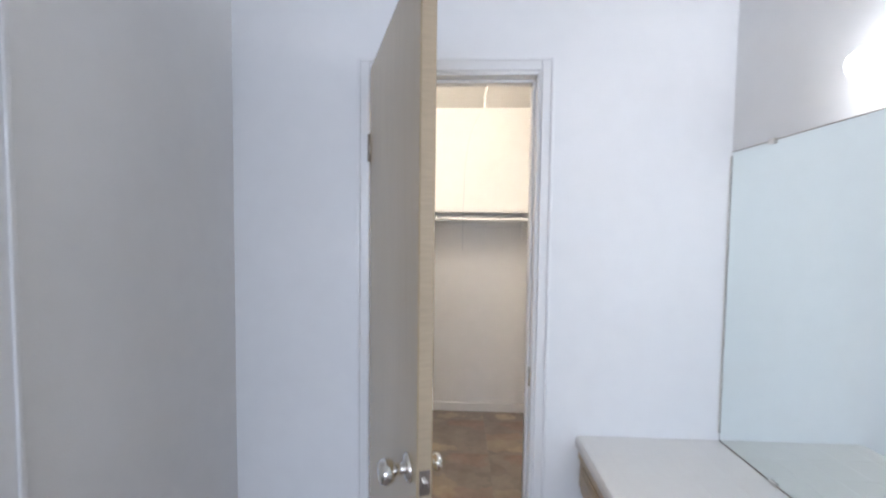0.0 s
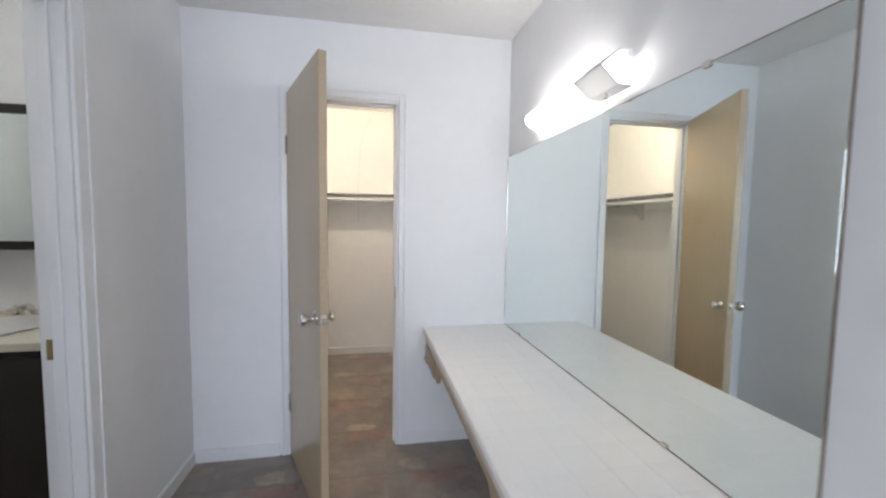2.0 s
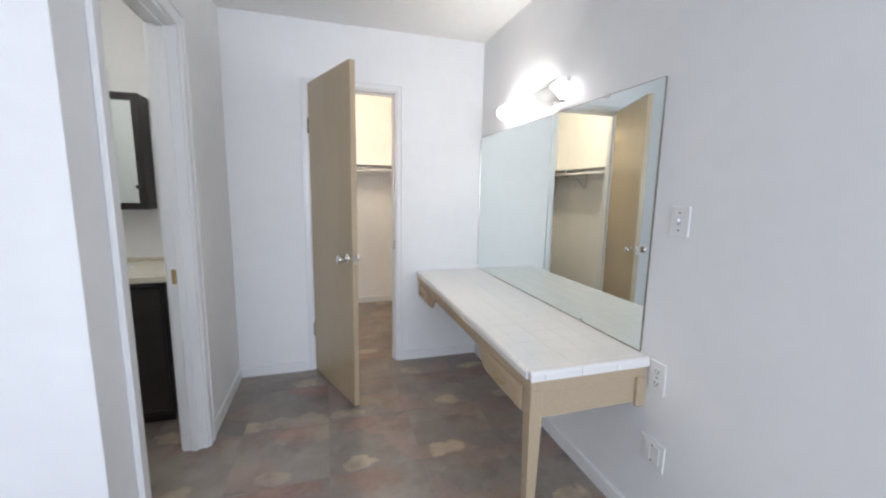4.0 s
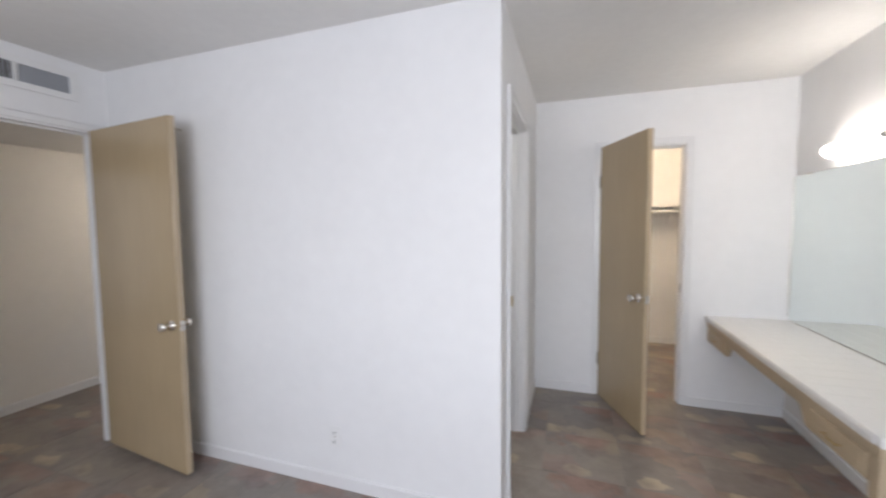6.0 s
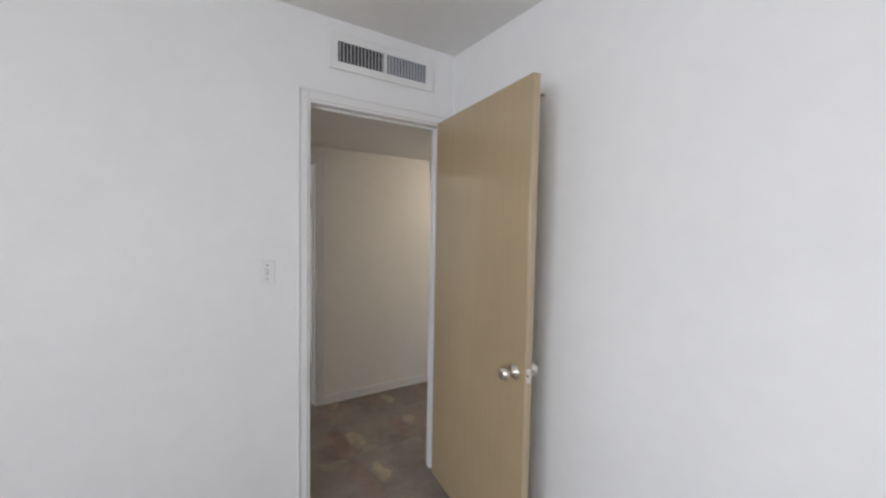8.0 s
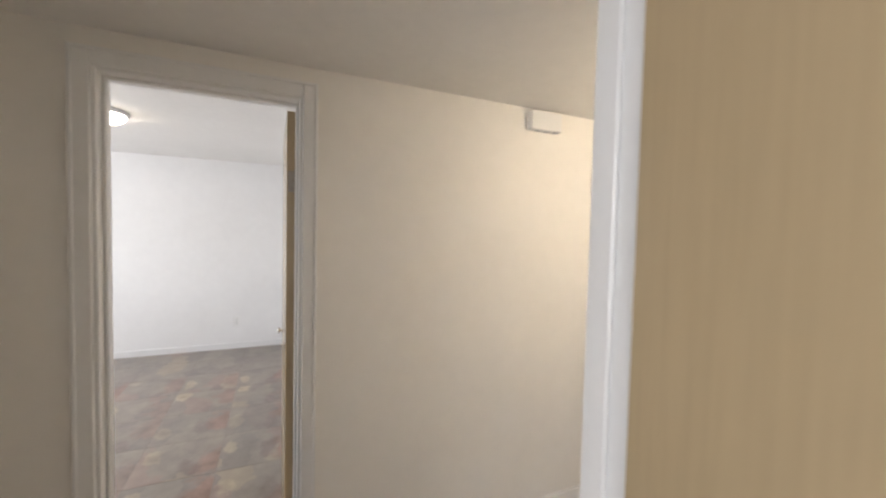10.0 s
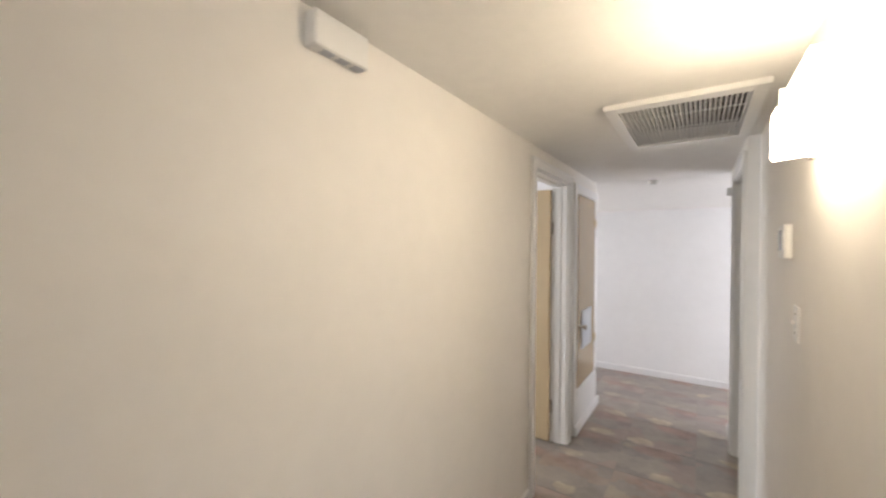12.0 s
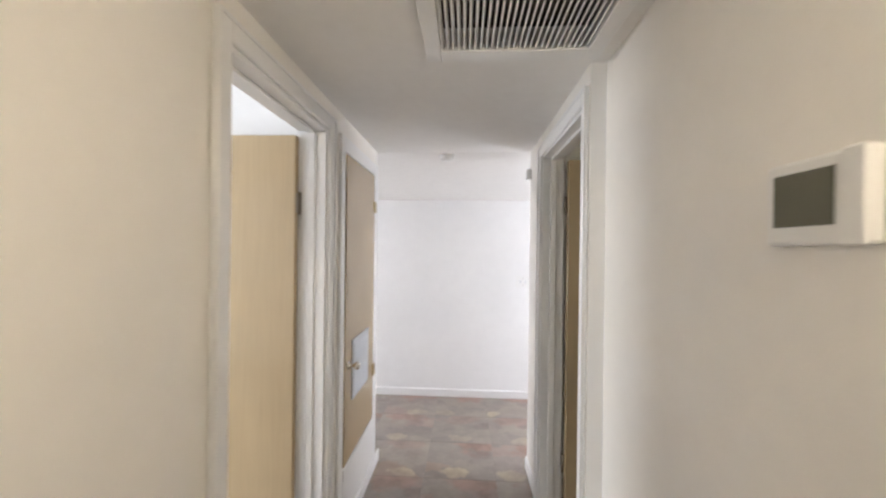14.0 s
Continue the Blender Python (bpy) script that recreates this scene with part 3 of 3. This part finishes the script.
def wall_lamp(name, label, wall_x, out, y_far, y_near, z0, z1, glow, plates, square=False, cap=None):
    """A box of frosted glass on a wall with metal straps round it."""
    w = thing(name, label, "wall lamp", (wall_x, (y_far + y_near) / 2, z0))
    part("back_plate", box((wall_x, y_near + 0.02, z0 + 0.02), (wall_x + out * 0.012, y_far - 0.02, z1 - 0.02), 0.002), PLASTIC, w)
    zc, r = (z0 + z1) / 2, (z1 - z0) / 2
    pts = [(wall_x + out * 0.013, z0 + 0.012), (wall_x + out * 0.013, z1 - 0.012)]
    for i in range(9):
        a = math.pi / 2 - math.pi * i / 8
        pts.append((wall_x + out * (0.03 + 0.07 * math.cos(a)), zc + r * math.sin(a)))
    if square:
        pts = pts[:2] + [(wall_x + out * 0.10, z1 - 0.004), (wall_x + out * 0.104, z1 - 0.012), (wall_x + out * 0.104, z0 + 0.012), (wall_x + out * 0.10, z0 + 0.004)]
    part("shade", prism(pts, "y", y_near, y_far), glow, w, "glowing frosted glass shade")
    if cap:
        u = wall_x
        v = [(u + out * 0.012, z1 + 0.012), (u + out * 0.065, z1 + 0.010), (u + out * 0.128, zc), (u + out * 0.065, z0 - 0.010), (u + out * 0.012, z0 - 0.012),
             (u + out * 0.012, z0 - 0.008), (u + out * 0.063, z0 - 0.006), (u + out * 0.122, zc), (u + out * 0.063, z1 + 0.006), (u + out * 0.012, z1 + 0.008)]
        part("cap", prism(v, "y", *cap), CAP, w, "folded white acrylic cap round the glass")
        part("cap_bracket", box((wall_x + out * 0.002, cap[0] + 0.01, z1 - 0.012), (wall_x + out * 0.03, cap[0] + 0.03, z1 + 0.008), 0.002), PLASTIC, w, "white metal bracket")
    for a, b in plates:
        d = 0.112
        part("strap", box((wall_x + out * 0.002, a, z0 - 0.004), (wall_x + out * d, b, z0 + 0.004), 0.001), PLASTIC, w, "white metal strap")
        part("strap", box((wall_x + out * 0.002, a, z1 - 0.004), (wall_x + out * d, b, z1 + 0.004), 0.001), PLASTIC, w, "white metal strap")
        part("strap", box((wall_x + out * (d - 0.008), a, z0 + 0.004), (wall_x + out * d, b, z1 - 0.004), 0.001), PLASTIC, w, "white metal strap")
    sc = cap or plates[0]
    part("thumb_screw", lathe([(0.003, 0.0), (0.003, -0.012), (0.008, -0.014), (0.008, -0.022)], (wall_x + out * 0.05, (sc[0] + sc[1]) / 2, z0 - 0.008), "z", 10), CHROME, w, "small metal screw")
    return w


wall_lamp("vanity_lamp", "lit frosted glass lamp above the mirror", 0, -1, -0.49, -1.07, 1.80, 1.89, VANITY_GLOW, [], cap=(-1.15, -0.98))
wall_lamp("hall_lamp", "lit warm frosted glass wall lamp with white strap", -4.52, -1, -0.31, -0.74, 1.71, 1.845, HALL_GLOW, [(-0.50, -0.475)], True)

# ---- plates, thermostat, detectors ----


def wall_plate(name, label, axis, at, out, c, z, kind, wide=0.07, high=0.115):
    """A cover plate on a wall: toggle switch, outlet or blank."""
    w = thing(name, label, "outlet" if kind == "outlet" else "switch", ((at, c, z) if axis == "x" else (c, at, z)))

    def put(n, u0, u1, d0, d1, z0, z1, mat, bev=0.0, parent=None):
        q0, q1 = at + out * d0, at + out * d1
        ca, cb = ((q0, c + u0, z + z0), (q1, c + u1, z + z1)) if axis == "x" else ((c + u0, q0, z + z0), (c + u1, q1, z + z1))
        return part(n, box(ca, cb, bev), mat, parent or w)
    pl = put("plate", -wide / 2, wide / 2, 0.0, 0.006, -high / 2, high / 2, PLASTIC, 0.002)
    for s in ((-0.03, 0.03) if kind != "outlet" else (0.0,)):
        put("screw", -0.003, 0.003, 0.006, 0.0075, s - 0.003, s + 0.003, DARKMETAL)
    if kind == "switch":
        n = max(1, round(wide / 0.07))
        for i in range(n):
            u = (i - (n - 1) / 2) * 0.046
            put("bezel", u - 0.006, u + 0.006, 0.006, 0.0068, -0.013, 0.013, GREY)
            put("toggle", u - 0.004, u + 0.004, 0.0068, 0.017, -0.002, 0.010, PLASTIC, 0.0015)
    if kind == "outlet":
        for s in (-0.024, 0.024):
            r = put("receptacle", -0.017, 0.017, 0.006, 0.0078, s - 0.014, s + 0.014, PLASTIC, 0.0008)
            for u in (-0.007, 0.007):
                put("slot", u - 0.0013, u + 0.0013, 0.0078, 0.0084, s - 0.004, s + 0.006, SLOT, parent=r)
            put("slot", -0.0022, 0.0022, 0.0078, 0.0084, s - 0.011, s - 0.006, SLOT, parent=r)
    if kind == "rocker":
        for u in (-0.021, 0.021):
            put("rocker", u - 0.015, u + 0.015, 0.006, 0.009, -0.034, 0.034, PLASTIC, 0.002)
    return w


wall_plate("light_switch", "white toggle switch beside the wall mirror", "x", 0, -1, -1.838, 1.245, "switch", 0.075, 0.105)
wall_plate("outlet", "white wall outlet beside the vanity top", "x", 0, -1, -1.815, 0.66, "outlet", 0.07, 0.12)
wall_plate("wall_plate", "white double cover plate low on the wall", "x", 0, -1, -1.825, 0.36, "rocker", 0.11, 0.105)
wall_plate("light_switch", "white toggle switch beside the bedroom door", "x", -4.385, 1, -2.657, 1.24, "switch", 0.065, 0.105)
wall_plate("outlet", "white wall outlet above the bedroom baseboard", "y", -1.66, -1, -2.70, 0.285, "outlet")
wall_plate("light_switch", "white toggle switch below the thermostat", "x", -4.52, -1, -0.035, 1.24, "switch", 0.074, 0.112)
wall_plate("light_switch", "white double switch on the living room wall", "y", 3.32, -1, -4.44, 1.125, "switch", 0.14, 0.115)
wall_plate("outlet", "small white outlet on the second bedroom wall", "x", -9.25, 1, -2.62, 0.33, "outlet")

th = thing("thermostat", "white wall thermostat with a grey display", "thermostat", (-4.52, 0.11, 1.45))
part("body", box((-4.521, 0.048, 1.444), (-4.541, 0.198, 1.562), 0.006, 2), PLASTIC, th)
part("grip", box((-4.541, 0.048, 1.444), (-4.5455, 0.078, 1.562), 0.002, 2), PLASTIC, th)
part("display", box((-4.541, 0.088, 1.470), (-4.543, 0.182, 1.544), 0.0008), SCREEN, th, "dull grey display")

ch = thing("door_chime", "small white door chime box high on the hall wall", "chime", (-5.60, -1.0, 1.97))
part("body", box((-5.599, -1.075, 1.968), (-5.555, -0.895, 2.056), 0.004), PLASTIC, ch)
for i in range(3):
    yc = -1.04 + i * 0.052
    part("slot", box((-5.59, yc, 1.9665), (-5.563, yc + 0.034, 1.9682)), GREY, ch, "grey sound slot")

SMOKE = (-5.13, 2.22, 2.070)
sm = thing("smoke_detector", "round white smoke detector on the ceiling", "smoke detector", SMOKE)
part("base", lathe([(0.052, 0.003), (0.052, -0.008)], SMOKE, "z", 28), PLASTIC, sm)
part("cover", lathe([(0.047, -0.008), (0.046, -0.026), (0.036, -0.036), (0.015, -0.038)], SMOKE, "z", 28), PLASTIC, sm)
se = thing("alarm_sensor", "small white sensor box at the wall's corner", "sensor", (-4.575, 2.11, 1.89))
part("body", box((-4.576, 2.085, 1.885), (-4.61, 2.135, 1.955), 0.008, 2), PLASTIC, se)

# ---- grilles ----
gr = thing("return_grille", "white return air grille in the hall ceiling", "vent", (-4.85, 0.46, 2.068))
for a, b in (((-5.13, 0.065, 0), (GX0 + 0.004, 0.86, 0)), ((GX1 - 0.004, 0.065, 0), (-4.575, 0.86, 0)), ((GX0 + 0.004, 0.065, 0), (GX1 - 0.004, GY0 + 0.004, 0)), ((GX0 + 0.004, GY1 - 0.004, 0), (GX1 - 0.004, 0.86, 0))):
    part("frame", box((a[0], a[1], 2.054), (b[0], b[1], 2.0765), 0.002), PLASTIC, gr)
for i in range(27):
    x = GX0 + 0.012 + i * (GX1 - GX0 - 0.024) / 26
    part("slat", prism([(x - 0.0048, 2.062), (x + 0.0002, 2.0605), (x + 0.0048, 2.074), (x - 0.0002, 2.0755)], "y", GY0, GY1), PLASTIC, gr)
for yc in (GY0 + 0.225, GY0 + 0.45):
    part("crossbar", box((GX0, yc - 0.004, 2.0765), (GX1, yc + 0.003, 2.081)), PLASTIC, gr)
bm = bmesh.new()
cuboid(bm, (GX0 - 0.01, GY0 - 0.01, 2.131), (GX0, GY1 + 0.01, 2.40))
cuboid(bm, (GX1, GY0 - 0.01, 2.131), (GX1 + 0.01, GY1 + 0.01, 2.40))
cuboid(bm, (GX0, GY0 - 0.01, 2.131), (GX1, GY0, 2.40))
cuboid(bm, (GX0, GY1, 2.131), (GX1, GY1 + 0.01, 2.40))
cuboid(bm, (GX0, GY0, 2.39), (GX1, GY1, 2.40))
part("duct", bm, DUCT_SHADE, gr, "dark duct behind the slats")

sv = thing("supply_grille", "white supply air grille with upright slats above the door", "vent", (-4.385, -2.1, 2.22))
X = -4.385
# flat sheet on the solid wall; its dark colour stands for shade between slats
part("backing", box((X + 0.0005, -2.35, 2.235), (X + 0.003, -1.84, 2.348)), DUCT_SHADE, sv, "flat dark sheet for the shade behind the slats")
for a, b, z0, z1 in ((-2.385, -2.342, 2.205, 2.378), (-1.851, -1.808, 2.205, 2.378), (-2.342, -1.851, 2.205, 2.243), (-2.342, -1.851, 2.340, 2.378), (-2.104, -2.084, 2.243, 2.340)):
    part("frame", box((X + 0.003, a, z0), (X + 0.012, b, z1), 0.002), PLASTIC, sv)
for a, b, lean in ((-2.342, -2.104, 0.0), (-2.084, -1.851, 0.012)):
    for i in range(13):
        yc = a + 0.009 + i * (b - a - 0.018) / 12
        part("slat", prism([(X + 0.0035, yc + lean), (X + 0.0035, yc + lean + 0.002), (X + 0.0105, yc + 0.003 - lean * 0.3), (X + 0.0105, yc - lean * 0.3)], "z", 2.243, 2.340), GREY, sv)

# ---- closet ----
sh = thing("closet_shelf", "white closet shelf with a hanging rod below", "shelf", (-0.9, 1.55, 1.55))
part("board", box((-1.789, 1.39, 1.603), (-0.001, 1.689, 1.622), 0.002), TRIM, sh)
part("cleat", box((-1.789, 1.670, 1.50), (-0.001, 1.689, 1.603), 0.002), TRIM, sh)
part("rod", lathe([(0.016, -1.788), (0.016, -0.002)], (0, 1.41, 1.553), "x", 16), TRIM, sh, "round white hanging rod")
part("side_board", box((-1.789, 0.115, 1.603), (-1.49, 1.389, 1.622), 0.002), TRIM, sh)
part("side_cleat", box((-1.789, 0.115, 1.50), (-1.770, 1.669, 1.603), 0.002), TRIM, sh)
part("side_rod", lathe([(0.016, 0.115), (0.016, 1.394)], (-1.51, 0, 1.553), "y", 16), TRIM, sh, "round white hanging rod")


def bracket_outline(u, s):
    """Curved shelf bracket: u is the wall side, s points into the room."""
    return [(u + s * p, z) for p, z in ((0.269, 1.601), (0.0, 1.601), (0.0, 1.40), (0.024, 1.40), (0.045, 1.445), (0.085, 1.488), (0.14, 1.525), (0.20, 1.535), (0.262, 1.528), (0.275, 1.54), (0.269, 1.56))]


for x in (-0.45, -1.35):
    part("bracket", prism(bracket_outline(1.669, -1), "x", x - 0.009, x + 0.009), TRIM, sh, "white curved shelf bracket")
part("bracket", prism(bracket_outline(-1.770, 1), "y", 1.04, 1.058), TRIM, sh, "white curved shelf bracket")
cl = thing("closet_lamp", "bare warm bulb on a ceiling socket with a pull cord", "ceiling lamp", (-1.0, 0.62, 2.44))
part("socket", lathe([(0.055, 0.0), (0.05, -0.02), (0.03, -0.03), (0.022, -0.05)], (-1.0, 0.62, 2.44), "z", 24), PLASTIC, cl)
part("bulb", lathe([(0.013, -0.05), (0.016, -0.065), (0.029, -0.09), (0.03, -0.105), (0.022, -0.125), (0.006, -0.133)], (-1.0, 0.62, 2.44), "z", 20), BULB, cl, "glowing warm bulb")


def cord(name, pts, r, mat, parent):
    cu = bpy.data.curves.new(name, "CURVE")
    cu.dimensions, cu.bevel_depth, cu.bevel_resolution = "3D", r, 1
    sp = cu.splines.new("POLY")
    sp.points.add(len(pts) - 1)
    for p, q in zip(sp.points, pts):
        p.co = (*(Vector(q) - BASE[parent.name]), 1)
    cu.materials.append(mat)
    ob = new(name, cu)
    ob.parent = parent
    return ob


pc = thing("pull_cord", "thin white pull cord hanging in the closet", "cord", (-0.80, 1.0, 2.44))
cord("upper_cord", [(-0.80 + 0.01 * math.sin(i), 1.0, 2.44 - 0.035 * i) for i in range(8)], 0.003, PLASTIC, pc)
cord("lower_cord", [(-0.83 - 0.10 * (1 - math.exp(-i / 3.0)), 1.02, 2.20 - 0.05 * i) for i in range(18)], 0.0012, GREY, pc)

# ---- bathroom ----
bc = thing("bath_cabinet", "black wooden bathroom vanity cabinet", "cabinet", (-2.4, -0.3, 0))
part("body", box((-2.90, -0.50, 0.06), (-2.02, -0.002, 0.825), 0.003), BLACKWOOD, bc)
part("toe_kick", box((-2.88, -0.46, 0.0), (-2.04, -0.01, 0.06)), BLACKWOOD, bc)
for a, b in ((-2.885, -2.465), (-2.455, -2.035)):
    d = part("door", box((a, -0.518, 0.09), (b, -0.50, 0.80), 0.003), BLACKWOOD, bc)
    part("handle", box((a + 0.02 if a > -2.5 else b - 0.03, -0.535, 0.60), (a + 0.03 if a > -2.5 else b - 0.02, -0.518, 0.70), 0.002), CHROME, d)
ct = thing("bath_counter", "cream stone counter on the black cabinet", "counter", (-2.4, -0.3, 0.825))
part("slab", box((-2.92, -0.53, 0.826), (-2.0, -0.002, 0.862), 0.006, 2), CREAM, ct)
part("splash", box((-2.92, -0.022, 0.862), (-2.0, -0.002, 0.885), 0.003), CREAM, ct)
part("basin", lathe([(0.20, 0.003), (0.205, 0.006), (0.195, 0.008), (0.17, 0.004)], (-2.46, -0.28, 0.862), "z", 32), TILE_W, ct, "white oval basin rim")
fa = thing("faucet", "chrome basin faucet with lever handles", "faucet", (-2.45, -0.09, 0.862))
part("base", box((-2.53, -0.105, 0.863), (-2.37, -0.065, 0.878), 0.006, 2), CHROME, fa)
part("spout", prism([(-0.08, 0.878), (-0.10, 0.878), (-0.115, 0.905), (-0.20, 0.915), (-0.20, 0.93), (-0.10, 0.935), (-0.075, 0.915)], "x", -2.46, -2.44), CHROME, fa)
for x in (-2.51, -2.39):
    part("handle", lathe([(0.014, 0.0), (0.011, 0.02), (0.018, 0.026), (0.016, 0.042), (0.006, 0.046)], (x, -0.085, 0.878), "z", 16), CHROME, fa)
mc = thing("medicine_cabinet", "dark framed medicine cabinet with mirror door", "cabinet", (-2.5, -0.06, 1.2))
part("body", box((-2.80, -0.12, 1.195), (-2.20, -0.002, 1.865), 0.003), BLACKWOOD, mc)
md = part("mirror_door", box((-2.76, -0.124, 1.235), (-2.24, -0.1205, 1.825)), MIRROR, mc, "mirror front")
for a, b, z0, z1 in ((-2.80, -2.76, 1.195, 1.865), (-2.24, -2.20, 1.195, 1.865), (-2.76, -2.24, 1.195, 1.235), (-2.76, -2.24, 1.825, 1.865)):
    part("frame", box((a, -0.138, z0), (b, -0.1205, z1), 0.002), BLACKWOOD, mc)
part("knob", lathe([(0.008, 0.0), (0.008, -0.012), (0.012, -0.016), (0.008, -0.022)], (-2.235, -0.138, 1.33), "y", 12), BLACKWOOD, mc)


def dome_light(name, label, at, r, mat):
    d = thing(name, label, "ceiling lamp", at)
    part("pan", lathe([(r * 1.08, 0.0), (r * 1.08, -0.02), (r, -0.028)], at, "z", 32), PLASTIC, d)
    part("glass", lathe([(r, -0.028), (r * 0.95, -0.05), (r * 0.75, -0.072), (r * 0.4, -0.086), (r * 0.05, -0.09)], at, "z", 32), mat, d, "glowing glass dome")
    return d


dome_light("ceiling_light", "round lit glass ceiling light", (-7.44, -3.34, 2.25), 0.17, DOME)
# unseen dome, added so the open hall east door isn't left dark
dome_light("ceiling_light", "added unseen ceiling light that brightens a small room", (-3.3, 1.0, 2.44), 0.13, ADDED_DOME)
# added fill for the bathroom; this dome stays out of view
dome_light("ceiling_light", "added unseen ceiling light that brightens the bathroom", (-2.55, -0.9, 2.44), 0.14, ADDED_BATH_DOME)

# ---- floor: grout bed, then square slate tiles ----
floor = structure("floor", box((-9.37, -5.42, -0.10), (0.12, 3.44, -0.0015)), GROUT, "square slate-look tiles in grey, tan and rust", "floor")
BASE[floor.name] = Vector((0, 0, 0))
PITCH, OX, OY = 0.45, -0.29, -0.27
whole = slab("tile", PITCH - 0.002, PITCH - 0.002, 0.008, 0.0008, SLATE)
ROOMS = [(-4.40, -4.35, 0.0, -1.55), (-1.90, -1.66, 0.0, 0.11), (-1.79, 0.11, 0.0, 1.69), (-5.72, -3.0, -4.40, 2.15), (-7.3, 2.15, -3.0, 3.32), (-8.2, -4.6, -5.72, -1.95), (-2.9, -1.55, -1.9, 0.0)]
far = bmesh.new()
for i in range(-12, 32):
    for j in range(-16, 24):
        x, y = OX - PITCH * (i + 0.5), OY - PITCH * (j + 0.5)
        if not (-9.3 < x < 0.3 and -5.35 < y < 3.5):
            continue
        near = any(a - PITCH / 2 < x < c + PITCH / 2 and b - PITCH / 2 < y < d + PITCH / 2 for a, b, c, d in ROOMS)
        if near:
            piece("tile", whole, (x, y, 0.0), floor)
        else:
            h = PITCH / 2 - 0.0015
            cuboid(far, (x - h, y - h, -0.008), (x + h, y + h, 0.0))
rest = part("far_tiles", far, SLATE, floor, "slate-look tiles out of the walked way")
tagged(rest, kind="stuff")
